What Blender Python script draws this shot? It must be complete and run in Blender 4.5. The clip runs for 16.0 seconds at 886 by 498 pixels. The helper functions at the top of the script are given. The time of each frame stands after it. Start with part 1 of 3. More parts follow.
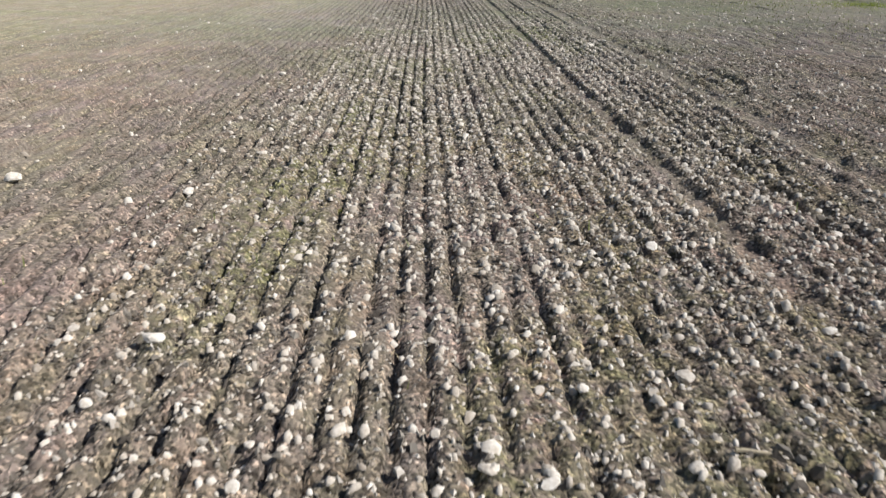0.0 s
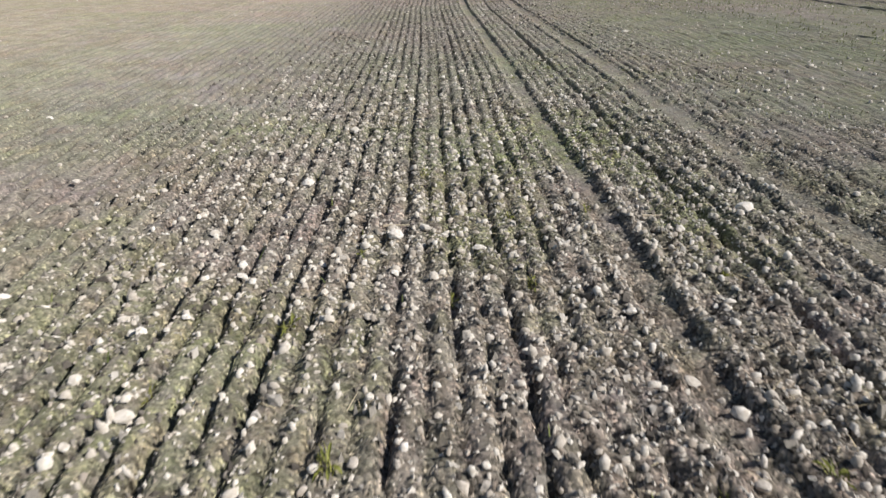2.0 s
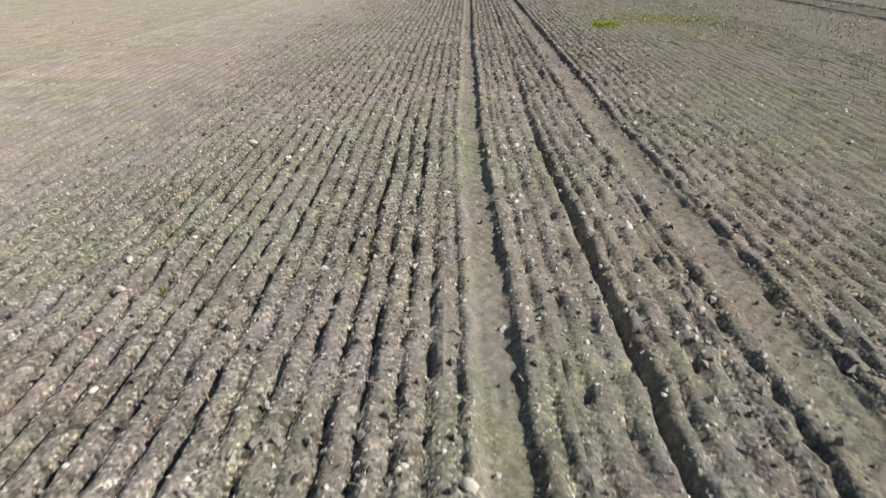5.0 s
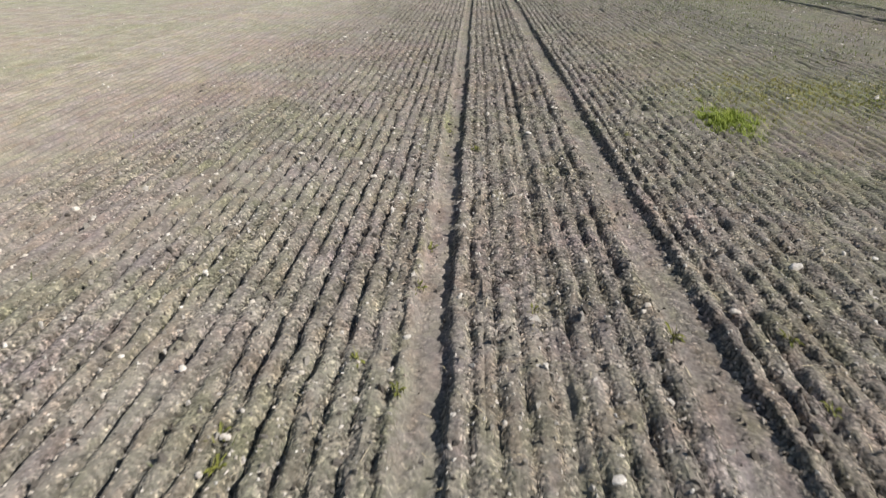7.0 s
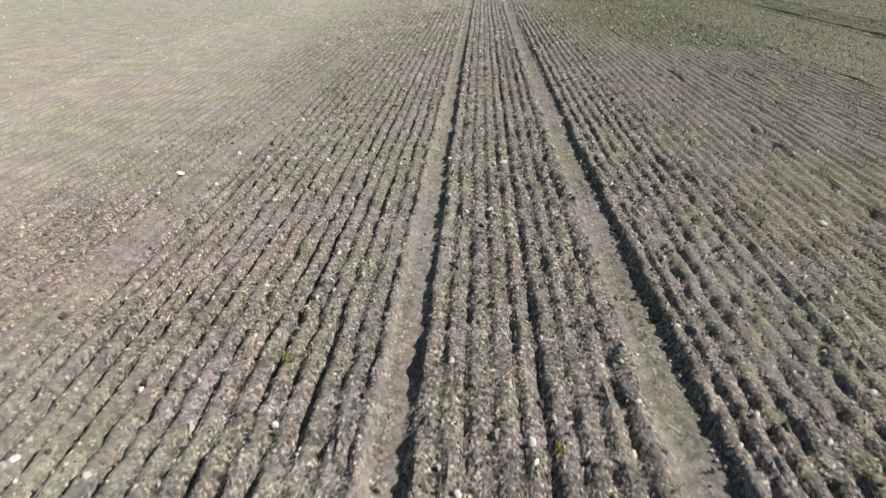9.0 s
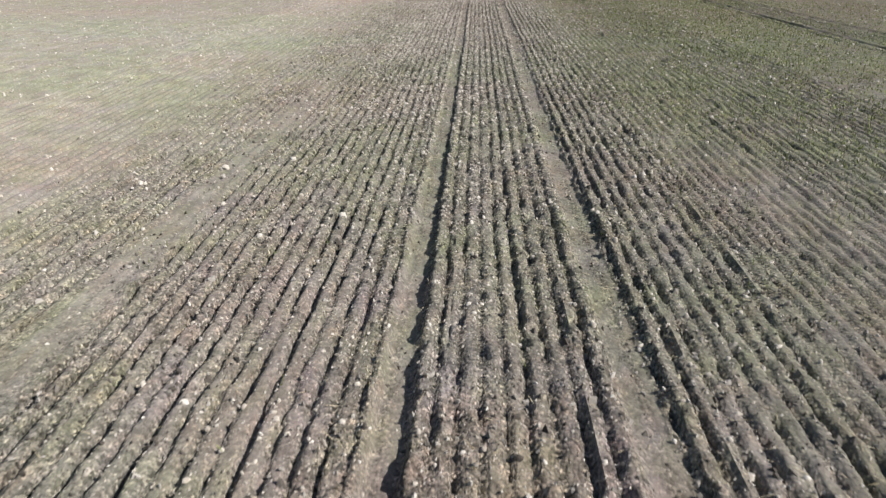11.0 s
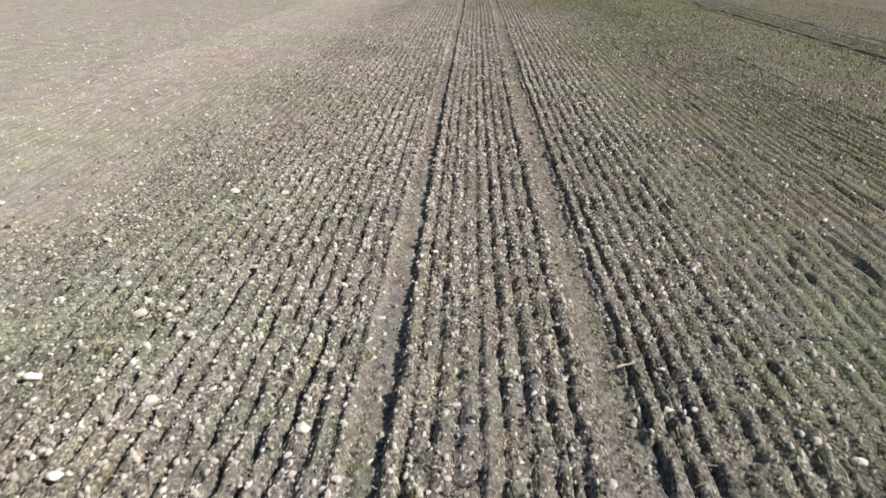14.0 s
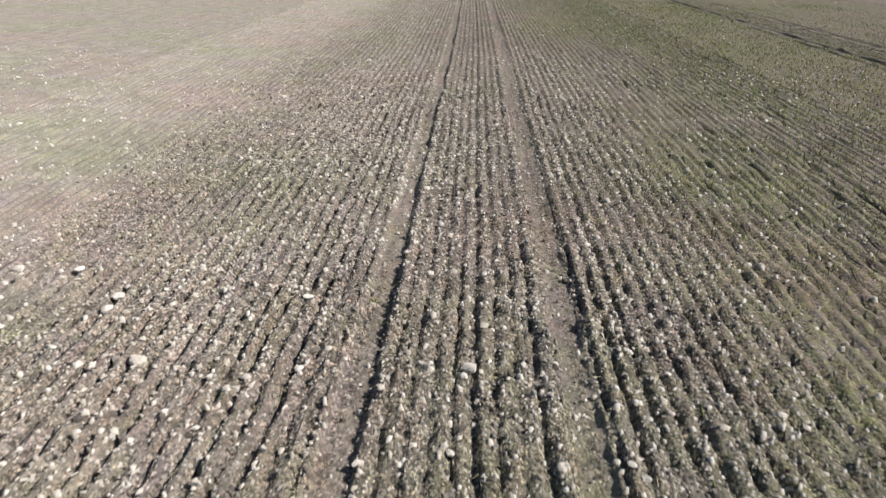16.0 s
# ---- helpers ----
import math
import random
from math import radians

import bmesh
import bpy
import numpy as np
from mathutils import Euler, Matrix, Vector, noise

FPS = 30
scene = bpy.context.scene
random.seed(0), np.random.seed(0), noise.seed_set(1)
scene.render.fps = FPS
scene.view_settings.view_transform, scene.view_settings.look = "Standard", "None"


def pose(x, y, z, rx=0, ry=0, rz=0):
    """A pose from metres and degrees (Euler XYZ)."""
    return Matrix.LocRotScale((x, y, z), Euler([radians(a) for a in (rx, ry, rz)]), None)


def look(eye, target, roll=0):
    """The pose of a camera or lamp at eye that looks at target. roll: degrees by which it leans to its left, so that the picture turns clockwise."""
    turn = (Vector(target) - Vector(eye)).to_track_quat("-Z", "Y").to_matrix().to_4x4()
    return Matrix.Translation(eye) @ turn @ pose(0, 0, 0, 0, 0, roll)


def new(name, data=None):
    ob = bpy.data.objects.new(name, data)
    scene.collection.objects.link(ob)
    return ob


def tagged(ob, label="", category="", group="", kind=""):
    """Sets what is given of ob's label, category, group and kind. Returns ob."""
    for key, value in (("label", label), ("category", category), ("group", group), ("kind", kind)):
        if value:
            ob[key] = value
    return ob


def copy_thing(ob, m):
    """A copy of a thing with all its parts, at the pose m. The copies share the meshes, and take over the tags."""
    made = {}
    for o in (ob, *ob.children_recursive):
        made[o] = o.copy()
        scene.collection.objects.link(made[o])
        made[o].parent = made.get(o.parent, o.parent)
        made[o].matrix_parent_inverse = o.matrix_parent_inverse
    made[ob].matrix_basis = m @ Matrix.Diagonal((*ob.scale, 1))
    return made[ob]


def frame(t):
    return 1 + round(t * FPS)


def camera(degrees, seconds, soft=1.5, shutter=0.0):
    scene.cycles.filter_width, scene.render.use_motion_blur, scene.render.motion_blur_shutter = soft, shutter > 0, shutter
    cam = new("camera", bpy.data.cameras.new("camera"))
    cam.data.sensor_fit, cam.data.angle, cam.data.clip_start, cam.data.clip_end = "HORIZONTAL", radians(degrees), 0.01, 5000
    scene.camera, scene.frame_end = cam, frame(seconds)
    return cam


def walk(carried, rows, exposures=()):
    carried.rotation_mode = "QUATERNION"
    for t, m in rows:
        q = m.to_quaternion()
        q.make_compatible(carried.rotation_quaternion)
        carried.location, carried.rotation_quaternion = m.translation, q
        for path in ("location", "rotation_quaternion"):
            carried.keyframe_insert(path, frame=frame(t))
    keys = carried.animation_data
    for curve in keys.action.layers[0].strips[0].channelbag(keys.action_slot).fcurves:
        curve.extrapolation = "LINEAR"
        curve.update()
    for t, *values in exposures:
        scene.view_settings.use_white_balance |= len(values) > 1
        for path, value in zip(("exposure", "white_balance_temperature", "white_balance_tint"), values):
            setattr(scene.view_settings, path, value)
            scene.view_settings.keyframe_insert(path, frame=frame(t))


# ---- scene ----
# Camera: a drone glides low over the drilled field, nose tilted down.
cam = camera(58.5, 16.0, soft=1.4, shutter=0.09)


def aim(x, y, z, yaw, pitch, roll):
    eye = Vector((x, y, z))
    cp, a = math.cos(radians(pitch)), radians(yaw)
    return look(eye, eye + Vector((-math.sin(a) * cp, math.cos(a) * cp, math.sin(radians(pitch)))), -roll)


# seconds, x, y, z, yaw, pitch, roll
PATH = [
    (0.0, -0.000, 0.000, 2.030, 2.92, -21.07, 0.35),
    (0.5, 0.010, 2.539, 2.052, 2.92, -21.09, 0.38),
    (1.0, 0.011, 5.181, 2.050, 2.88, -21.02, 0.43),
    (1.5, 0.025, 7.958, 2.053, 2.83, -21.00, 0.47),
    (2.0, 0.070, 10.839, 2.055, 2.83, -21.00, 0.40),
    (2.5, 0.101, 13.799, 2.055, 2.77, -20.93, 0.26),
    (3.0, 0.138, 16.771, 2.066, 2.76, -20.86, 0.12),
    (3.5, 0.170, 19.905, 2.091, 2.87, -20.82, 0.02),
    (4.0, 0.182, 23.034, 2.141, 3.25, -20.83, -0.06),
    (4.5, 0.101, 26.147, 2.197, 3.92, -20.97, -0.11),
    (5.0, -0.018, 29.256, 2.263, 4.65, -21.17, -0.11),
    (5.5, -0.135, 32.363, 2.338, 5.21, -21.37, -0.05),
    (6.0, -0.198, 35.472, 2.424, 5.36, -21.51, 0.10),
    (6.5, -0.272, 38.519, 2.511, 5.30, -21.55, 0.29),
    (7.0, -0.338, 41.614, 2.574, 5.39, -21.51, 0.31),
    (7.5, -0.421, 44.754, 2.628, 5.47, -21.45, 0.26),
    (8.0, -0.528, 47.901, 2.689, 5.52, -21.37, 0.22),
    (8.5, -0.646, 51.034, 2.744, 5.56, -21.27, 0.15),
    (9.0, -0.788, 54.294, 2.828, 5.51, -21.28, 0.07),
    (9.5, -0.949, 57.632, 2.911, 5.38, -21.34, -0.01),
    (10.0, -1.104, 60.931, 2.985, 5.23, -21.39, -0.12),
    (10.5, -1.279, 64.254, 3.054, 5.12, -21.40, -0.23),
    (11.0, -1.459, 67.599, 3.116, 5.02, -21.37, -0.34),
    (11.5, -1.633, 70.968, 3.171, 4.93, -21.34, -0.45),
    (12.0, -1.784, 74.356, 3.215, 4.84, -21.31, -0.53),
    (12.5, -1.923, 77.787, 3.254, 4.77, -21.25, -0.59),
    (13.0, -2.057, 81.246, 3.272, 4.75, -21.26, -0.66),
    (13.5, -2.192, 84.805, 3.272, 4.71, -21.26, -0.66),
    (14.0, -2.316, 88.460, 3.237, 4.73, -21.28, -0.63),
    (14.5, -2.443, 92.064, 3.204, 4.75, -21.26, -0.57),
    (15.0, -2.560, 95.693, 3.189, 4.81, -21.24, -0.54),
    (15.5, -2.685, 99.385, 3.229, 4.83, -21.25, -0.58),
    (16.0, -2.853, 103.114, 3.347, 4.76, -21.26, -0.68),
]
walk(cam, [(r[0], aim(*r[1:])) for r in PATH], exposures=[(0.0, 0.14), (16.0, 0.14)])

# Daylight: low spring sun from the right, hazy sky.
SUN_EL, SUN_BACK = 41.0, 16.0
world = bpy.data.worlds.new("sky")
scene.world = world
world.use_nodes = True
wn = world.node_tree
sky = wn.nodes.new("ShaderNodeTexSky")
sky.sky_type, sky.sun_disc = "NISHITA", False
sky.sun_elevation, sky.sun_rotation = radians(SUN_EL), radians(90 + SUN_BACK)
wn.links.new(sky.outputs[0], wn.nodes["Background"].inputs[0])
wn.nodes["Background"].inputs[1].default_value = 0.062
sun_data = bpy.data.lights.new("sun", "SUN")
sun_data.energy, sun_data.angle, sun_data.color = 4.85, radians(0.55), (1.0, 0.95, 0.912)
sun = new("sun", sun_data)
ce = math.cos(radians(SUN_EL))
sun.matrix_world = look((60 * ce * math.cos(radians(SUN_BACK)), 50 - 60 * ce * math.sin(radians(SUN_BACK)), 60 * math.sin(radians(SUN_EL))), (0, 50, 0))

rng = np.random.default_rng(7)


# ---- materials ----
def material(name, rough, spec=0.3):
    m = bpy.data.materials.new(name)
    m.use_nodes = True
    nt = m.node_tree
    b = nt.nodes["Principled BSDF"]
    b.inputs["Roughness"].default_value = rough
    b.inputs["Specular IOR Level"].default_value = spec
    return m, nt, b


def node(nt, kind, **inputs):
    n = nt.nodes.new(kind)
    for k, v in inputs.items():
        n.inputs[k.replace("_", " ")].default_value = v
    return n


def noise_node(nt, vec, scale, detail=4.0, rough=0.6):
    n = node(nt, "ShaderNodeTexNoise", Scale=scale, Detail=detail, Roughness=rough)
    nt.links.new(vec, n.inputs["Vector"])
    return n.outputs["Fac"]


def ramp(nt, fac, stops):
    r = nt.nodes.new("ShaderNodeValToRGB")
    el = r.color_ramp.elements
    while len(el) < len(stops):
        el.new(0.5)
    for e, (p, c) in zip(el, stops):
        e.position, e.color = p, (*c, 1)
    nt.links.new(fac, r.inputs["Fac"])
    return r.outputs["Color"]


def mix(nt, kind, fac, a, b):
    n = nt.nodes.new("ShaderNodeMix")
    n.data_type, n.blend_type = "RGBA", kind
    for sock, val in ((n.inputs[0], fac), (n.inputs[6], a), (n.inputs[7], b)):
        if isinstance(val, (int, float)):
            sock.default_value = val
        elif isinstance(val, tuple):
            sock.default_value = (*val, 1)
        else:
            nt.links.new(val, sock)
    return n.outputs[2]


def soil_material():
    m, nt, b = material("dry_soil", 0.95, 0.15)
    b.inputs["Diffuse Roughness"].default_value = 0.5
    # dry dust on the surface
    b.inputs["Sheen Weight"].default_value, b.inputs["Sheen Roughness"].default_value = 0.06, 0.4
    b.inputs["Sheen Tint"].default_value = (1.0, 0.97, 0.91, 1)
    pos = nt.nodes.new("ShaderNodeNewGeometry").outputs["Position"]
    tilth = nt.nodes.new("ShaderNodeAttribute")
    tilth.attribute_name = "tilth"            # 0 pressed by wheels, 1 loose and crumbly
    loose = tilth.outputs["Fac"]
    broad = noise_node(nt, pos, 0.22, 3.0)
    patch = noise_node(nt, pos, 1.7, 4.0)
    crumb = noise_node(nt, pos, 22.0, 6.0, 0.7)
    base = ramp(nt, patch, [(0.30, (0.205, 0.184, 0.161)), (0.5, (0.253, 0.230, 0.204)), (0.70, (0.306, 0.281, 0.250))])
    tint = ramp(nt, broad, [(0.35, (0.93, 1.0, 0.90)), (0.52, (1.0, 1.0, 1.0)), (0.68, (1.05, 0.98, 0.98))])
    # the soil turns from a ruddy to a greener grey along the field
    split = nt.nodes.new("ShaderNodeSeparateXYZ")
    nt.links.new(pos, split.inputs[0])
    along = nt.nodes.new("ShaderNodeMapRange")
    nt.links.new(split.outputs[1], along.inputs["Value"])
    along.inputs["From Min"].default_value, along.inputs["From Max"].default_value = 5.0, 145.0
    soil_type = ramp(nt, along.outputs[0], [(0.0, (1.00, 0.915, 0.895)), (0.12, (0.925, 0.965, 0.93)), (0.19, (0.965, 1.0, 0.965)), (0.25, (1.01, 0.995, 0.985)), (0.31, (1.015, 0.998, 0.99)), (0.43, (0.995, 1.0, 0.995)), (0.55, (0.975, 1.003, 0.97)), (0.64, (0.965, 1.01, 0.98)), (0.72, (0.945, 0.897, 0.878))])
    col = mix(nt, "MULTIPLY", 1.0, mix(nt, "MULTIPLY", 1.0, base, soil_type), tint)
    # paler to the west: its hazy, sunlit brightness is put into the colour
    west_lift = nt.nodes.new("ShaderNodeMapRange")
    nt.links.new(split.outputs[0], west_lift.inputs["Value"])
    west_lift.inputs["From Min"].default_value, west_lift.inputs["From Max"].default_value = -4.0, -12.0
    # chalky: tint of that painted brightness, varied along the field
    chalky = ramp(nt, along.outputs[0], [(0.10, (1.37, 1.33, 1.17)), (0.38, (1.38, 1.36, 1.25)), (0.60, (1.38, 1.40, 1.38)), (0.72, (1.40, 1.47, 1.48))])
    col = mix(nt, "MULTIPLY", west_lift.outputs[0], col, chalky)
    # drifts of violet-grey silt, olive algae and ochre loam, drawn out along the rows
    drawn = nt.nodes.new("ShaderNodeMapping")
    drawn.inputs["Scale"].default_value = (1.0, 0.4, 1.0)
    nt.links.new(pos, drawn.inputs["Vector"])
    drift = ramp(nt, noise_node(nt, drawn.outputs[0], 1.9, 3.0, 0.65), [(0.30, (0.98, 0.95, 1.10)), (0.43, (1.0, 0.985, 1.03)), (0.55, (1.0, 1.0, 0.97)), (0.68, (0.99, 1.005, 0.86))])
    col = mix(nt, "MULTIPLY", 0.8, col, drift)
    loam = ramp(nt, noise_node(nt, drawn.outputs[0], 5.3, 3.0, 0.6), [(0.36, (1.05, 0.97, 0.93)), (0.5, (1.0, 1.0, 1.0)), (0.66, (0.97, 1.005, 0.89))])
    col = mix(nt, "MULTIPLY", 0.8, col, loam)
    fine = ramp(nt, crumb, [(0.32, (0.70, 0.69, 0.68)), (0.5, (1.0, 1.0, 1.0)), (0.70, (1.22, 1.21, 1.19))])
    col = mix(nt, "MULTIPLY", 0.8, col, fine)
    # crumbs of dry earth, chalk grit between; darkest cells paint in shaded pits
    warp = node(nt, "ShaderNodeTexNoise", Scale=14.0, Detail=3.0)
    nt.links.new(pos, warp.inputs["Vector"])
    shifted = mix(nt, "LINEAR_LIGHT", 0.012, pos, warp.outputs["Color"])
    cells = []
    for scale in (27.0, 62.0):
        v = node(nt, "ShaderNodeTexVoronoi", Scale=scale)
        nt.links.new(shifted, v.inputs["Vector"])
        cells.append(v)
    pick = nt.nodes.new("ShaderNodeSeparateColor")
    nt.links.new(cells[0].outputs["Color"], pick.inputs[0])
    pick2 = nt.nodes.new("ShaderNodeSeparateColor")
    nt.links.new(cells[1].outputs["Color"], pick2.inputs[0])
    tone = ramp(nt, pick.outputs[0], [(0.0, (0.26, 0.25, 0.235)), (0.28, (0.70, 0.75, 0.74)), (0.70, (1.24, 1.24, 1.24)), (1.0, (1.80, 1.79, 1.76))])
    tone2 = ramp(nt, pick2.outputs[1], [(0.0, (0.28, 0.27, 0.26)), (0.10, (0.42, 0.41, 0.40)), (0.24, (0.92, 0.92, 0.92)), (0.5, (1.0, 1.0, 1.0)), (0.84, (1.15, 1.15, 1.14)), (0.90, (1.9, 1.87, 1.80)), (1.0, (2.4, 2.35, 2.25))])
    # loose soil is darkened as a whole, for shade among its crumbs
    crumbly = mix(nt, "MULTIPLY", 1.0, mix(nt, "MULTIPLY", 0.9, mix(nt, "MULTIPLY", 1.0, col, (0.83, 0.815, 0.80)), tone), tone2)
    col = mix(nt, "MIX", loose, col, crumbly)
    film = nt.nodes.new("ShaderNodeAttribute")
    film.attribute_name = "sprouting"         # a film of tiny weeds
    spots = nt.nodes.new("ShaderNodeMapRange")
    nt.links.new(noise_node(nt, pos, 9.0, 4.0), spots.inputs["Value"])
    spots.inputs["From Min"].default_value, spots.inputs["From Max"].default_value = 0.36, 0.62
    grown = nt.nodes.new("ShaderNodeMath")
    grown.operation = "MULTIPLY"
    nt.links.new(film.outputs["Fac"], grown.inputs[0])
    nt.links.new(spots.outputs[0], grown.inputs[1])
    col = mix(nt, "MIX", grown.outputs[0], col, mix(nt, "MULTIPLY", 1.0, col, (0.88, 1.0, 0.66)))
    nt.links.new(col, b.inputs["Base Color"])
    bump1 = node(nt, "ShaderNodeBump", Distance=0.03)
    nt.links.new(crumb, bump1.inputs["Height"])
    bump2 = node(nt, "ShaderNodeBump", Distance=0.035)
    bump2.invert = True
    nt.links.new(cells[0].outputs["Distance"], bump2.inputs["Height"])
    for bump, low, high in ((bump1, 0.25, 0.6), (bump2, 0.0, 0.8)):
        r = nt.nodes.new("ShaderNodeMapRange")
        nt.links.new(loose, r.inputs["Value"])
        r.inputs["To Min"].default_value, r.inputs["To Max"].default_value = low, high
        nt.links.new(r.outputs[0], bump.inputs["Strength"])
    nt.links.new(bump1.outputs[0], bump2.inputs["Normal"])
    nt.links.new(bump2.outputs[0], b.inputs["Normal"])
    return m


def flint_material(name, per_object):
    m, nt, b = material(name, 0.75, 0.35)
    b.inputs["Diffuse Roughness"].default_value = 0.6
    if per_object:
        rand = nt.nodes.new("ShaderNodeObjectInfo").outputs["Random"]
    else:
        rand = nt.nodes.new("ShaderNodeNewGeometry").outputs["Random Per Island"]
    pos = nt.nodes.new("ShaderNodeNewGeometry").outputs["Position"]
    if per_object:
        shades = [(0.0, (0.62, 0.575, 0.51)), (0.4, (0.72, 0.68, 0.61)), (1.0, (0.82, 0.79, 0.73))]
    else:
        shades = [(0.0, (0.38, 0.335, 0.28)), (0.12, (0.52, 0.475, 0.41)), (0.4, (0.63, 0.585, 0.515)), (0.75, (0.72, 0.68, 0.61)), (1.0, (0.78, 0.75, 0.69))]
    tone = ramp(nt, rand, shades)
    stain = ramp(nt, noise_node(nt, pos, 40.0, 4.0), [(0.35, (0.72, 0.68, 0.62)), (0.6, (1.0, 1.0, 1.0))])
    nt.links.new(mix(nt, "MULTIPLY", 0.8, tone, stain), b.inputs["Base Color"])
    bump = node(nt, "ShaderNodeBump", Strength=0.5, Distance=0.01)
    nt.links.new(noise_node(nt, pos, 70.0, 3.0), bump.inputs["Height"])
    nt.links.new(bump.outputs[0], b.inputs["Normal"])
    return m


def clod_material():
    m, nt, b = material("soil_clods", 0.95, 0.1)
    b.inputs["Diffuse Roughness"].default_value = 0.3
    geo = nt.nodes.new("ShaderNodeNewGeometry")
    # darkest islands put the shadow specks between crumbs into the colour
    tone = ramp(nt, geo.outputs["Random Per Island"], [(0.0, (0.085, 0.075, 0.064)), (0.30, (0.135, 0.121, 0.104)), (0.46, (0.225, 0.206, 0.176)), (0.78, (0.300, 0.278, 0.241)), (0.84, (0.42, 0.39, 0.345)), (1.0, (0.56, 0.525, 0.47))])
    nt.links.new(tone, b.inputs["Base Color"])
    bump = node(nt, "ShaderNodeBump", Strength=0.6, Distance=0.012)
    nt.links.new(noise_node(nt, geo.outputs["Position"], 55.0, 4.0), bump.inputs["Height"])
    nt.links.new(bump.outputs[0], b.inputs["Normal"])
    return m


def leaf_material(name, dark, light, rough=0.55):
    m, nt, b = material(name, rough, 0.3)
    geo = nt.nodes.new("ShaderNodeNewGeometry")
    tone = ramp(nt, geo.outputs["Random Per Island"], [(0.0, dark), (1.0, light)])
    vary = ramp(nt, noise_node(nt, geo.outputs["Position"], 3.0, 2.0), [(0.35, (0.8, 0.8, 0.7)), (0.65, (1.15, 1.1, 1.0))])
    nt.links.new(mix(nt, "MULTIPLY", 1.0, tone, vary), b.inputs["Base Color"])
    return m


SOIL = soil_material()
FLINT = flint_material("chalky_flint", True)
PEBBLE = flint_material("chalky_pebbles", False)
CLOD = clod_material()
GRASS = leaf_material("fresh_grass", (0.16, 0.22, 0.03), (0.38, 0.46, 0.09))
OLIVE = leaf_material("thin_olive_grass", (0.21, 0.21, 0.05), (0.43, 0.40, 0.13))
WEED = leaf_material("yellow_green_leaves", (0.13, 0.15, 0.03), (0.28, 0.28, 0.08))
SPROUT = leaf_material("cereal_seedlings", (0.115, 0.155, 0.045), (0.25, 0.285, 0.105))
STRAW = leaf_material("bleached_straw", (0.40, 0.34, 0.23), (0.66, 0.59, 0.45), 0.7)
WOOD = leaf_material("weathered_stick", (0.42, 0.37, 0.30), (0.50, 0.44, 0.36), 0.8)

# ---- field ----
PITCH = 0.1715         # between drill rows
GAUGE = 1.8            # between wheel tracks
TRAMS = (0.0, GAUGE, 13.4, 13.4 + GAUGE)
LINE_Y = np.arange(0, 129, 8.0)
LINE_X = np.array([2.28, 1.68, 1.11, 0.62, 0.06, -0.53, -0.98, -1.39, -1.82, -2.23, -2.61, -2.99, -3.37, -3.78, -4.17, -4.54, -4.89])


def line(y):
    """x of the first wheel track's middle at y: the drill rows run beside it."""
    y = np.asarray(y, float)
    out = np.interp(y, LINE_Y, LINE_X)
    out = np.where(y > 128, LINE_X[-1] - 0.052 * (y - 128), out)
    return np.where(y < 0, LINE_X[0] - 0.075 * y, out)


LATTICE = rng.random((512, 512))


def lumps(a, b):
    """Smooth value noise, 0 to 1."""
    i, j = np.floor(a).astype(int), np.floor(b).astype(int)
    s, t = a - i, b - j
    s, t = s * s * (3 - 2 * s), t * t * (3 - 2 * t)
    g = lambda p, q: LATTICE[p % 512, q % 512]
    return (g(i, j) * (1 - s) + g(i + 1, j) * s) * (1 - t) + (g(i, j + 1) * (1 - s) + g(i + 1, j + 1) * s) * t


def step(a, b, v):
    w = np.clip((v - a) / (b - a), 0, 1)
    return w * w * (3 - 2 * w)


ROW_AMP = 0.6 + 0.7 * rng.random(1001)
# the drill's two ranks of coulters leave every second furrow deeper
ROW_AMP[0:500:2] *= 1.35
ROW_AMP[1:500:2] *= 0.85
ROW_AMP[501:509] = (0.9, 1.1, 0.8, 1.2, 1.4, 1.25, 1.1, 1.15)
# soil pushed aside by the wheels fills the furrow on one side and opens it on the other
ROW_AMP[[498, 500, 509, 511]] = (0.5, 1.3, 0.3, 1.35)
ROW_AMP[512:] = 0.5 * ROW_AMP[512:] + 0.55
TYRES = ((0.112, 0.070), (0.152, 0.062), (0.18, 0.10), (0.15, 0.05))     # half width and depth of each wheel track


def wander(u, y):
    return u + 0.030 * (lumps(y * 0.35, u * 0.15 + 40) - 0.5) + 0.022 * (lumps(y * 1.9, u * 2.1 + 90) - 0.5) + 0.026 * (lumps(y * 6.3, u * 5.5 + 30) - 0.5)


def furrow(u, y):
    """1 in the bottom of a drill furrow, 0 on the crests between."""
    return 0.5 + 0.5 * np.cos(2 * math.pi * (wander(u, y) - 0.12) / PITCH)


def settled(u, y):
    """1 where rain has smoothed the rows beside the tracks, 0 elsewhere."""
    return step(-0.8, 0.1, u) * step(18, 24, y) * step(50, 40, y)


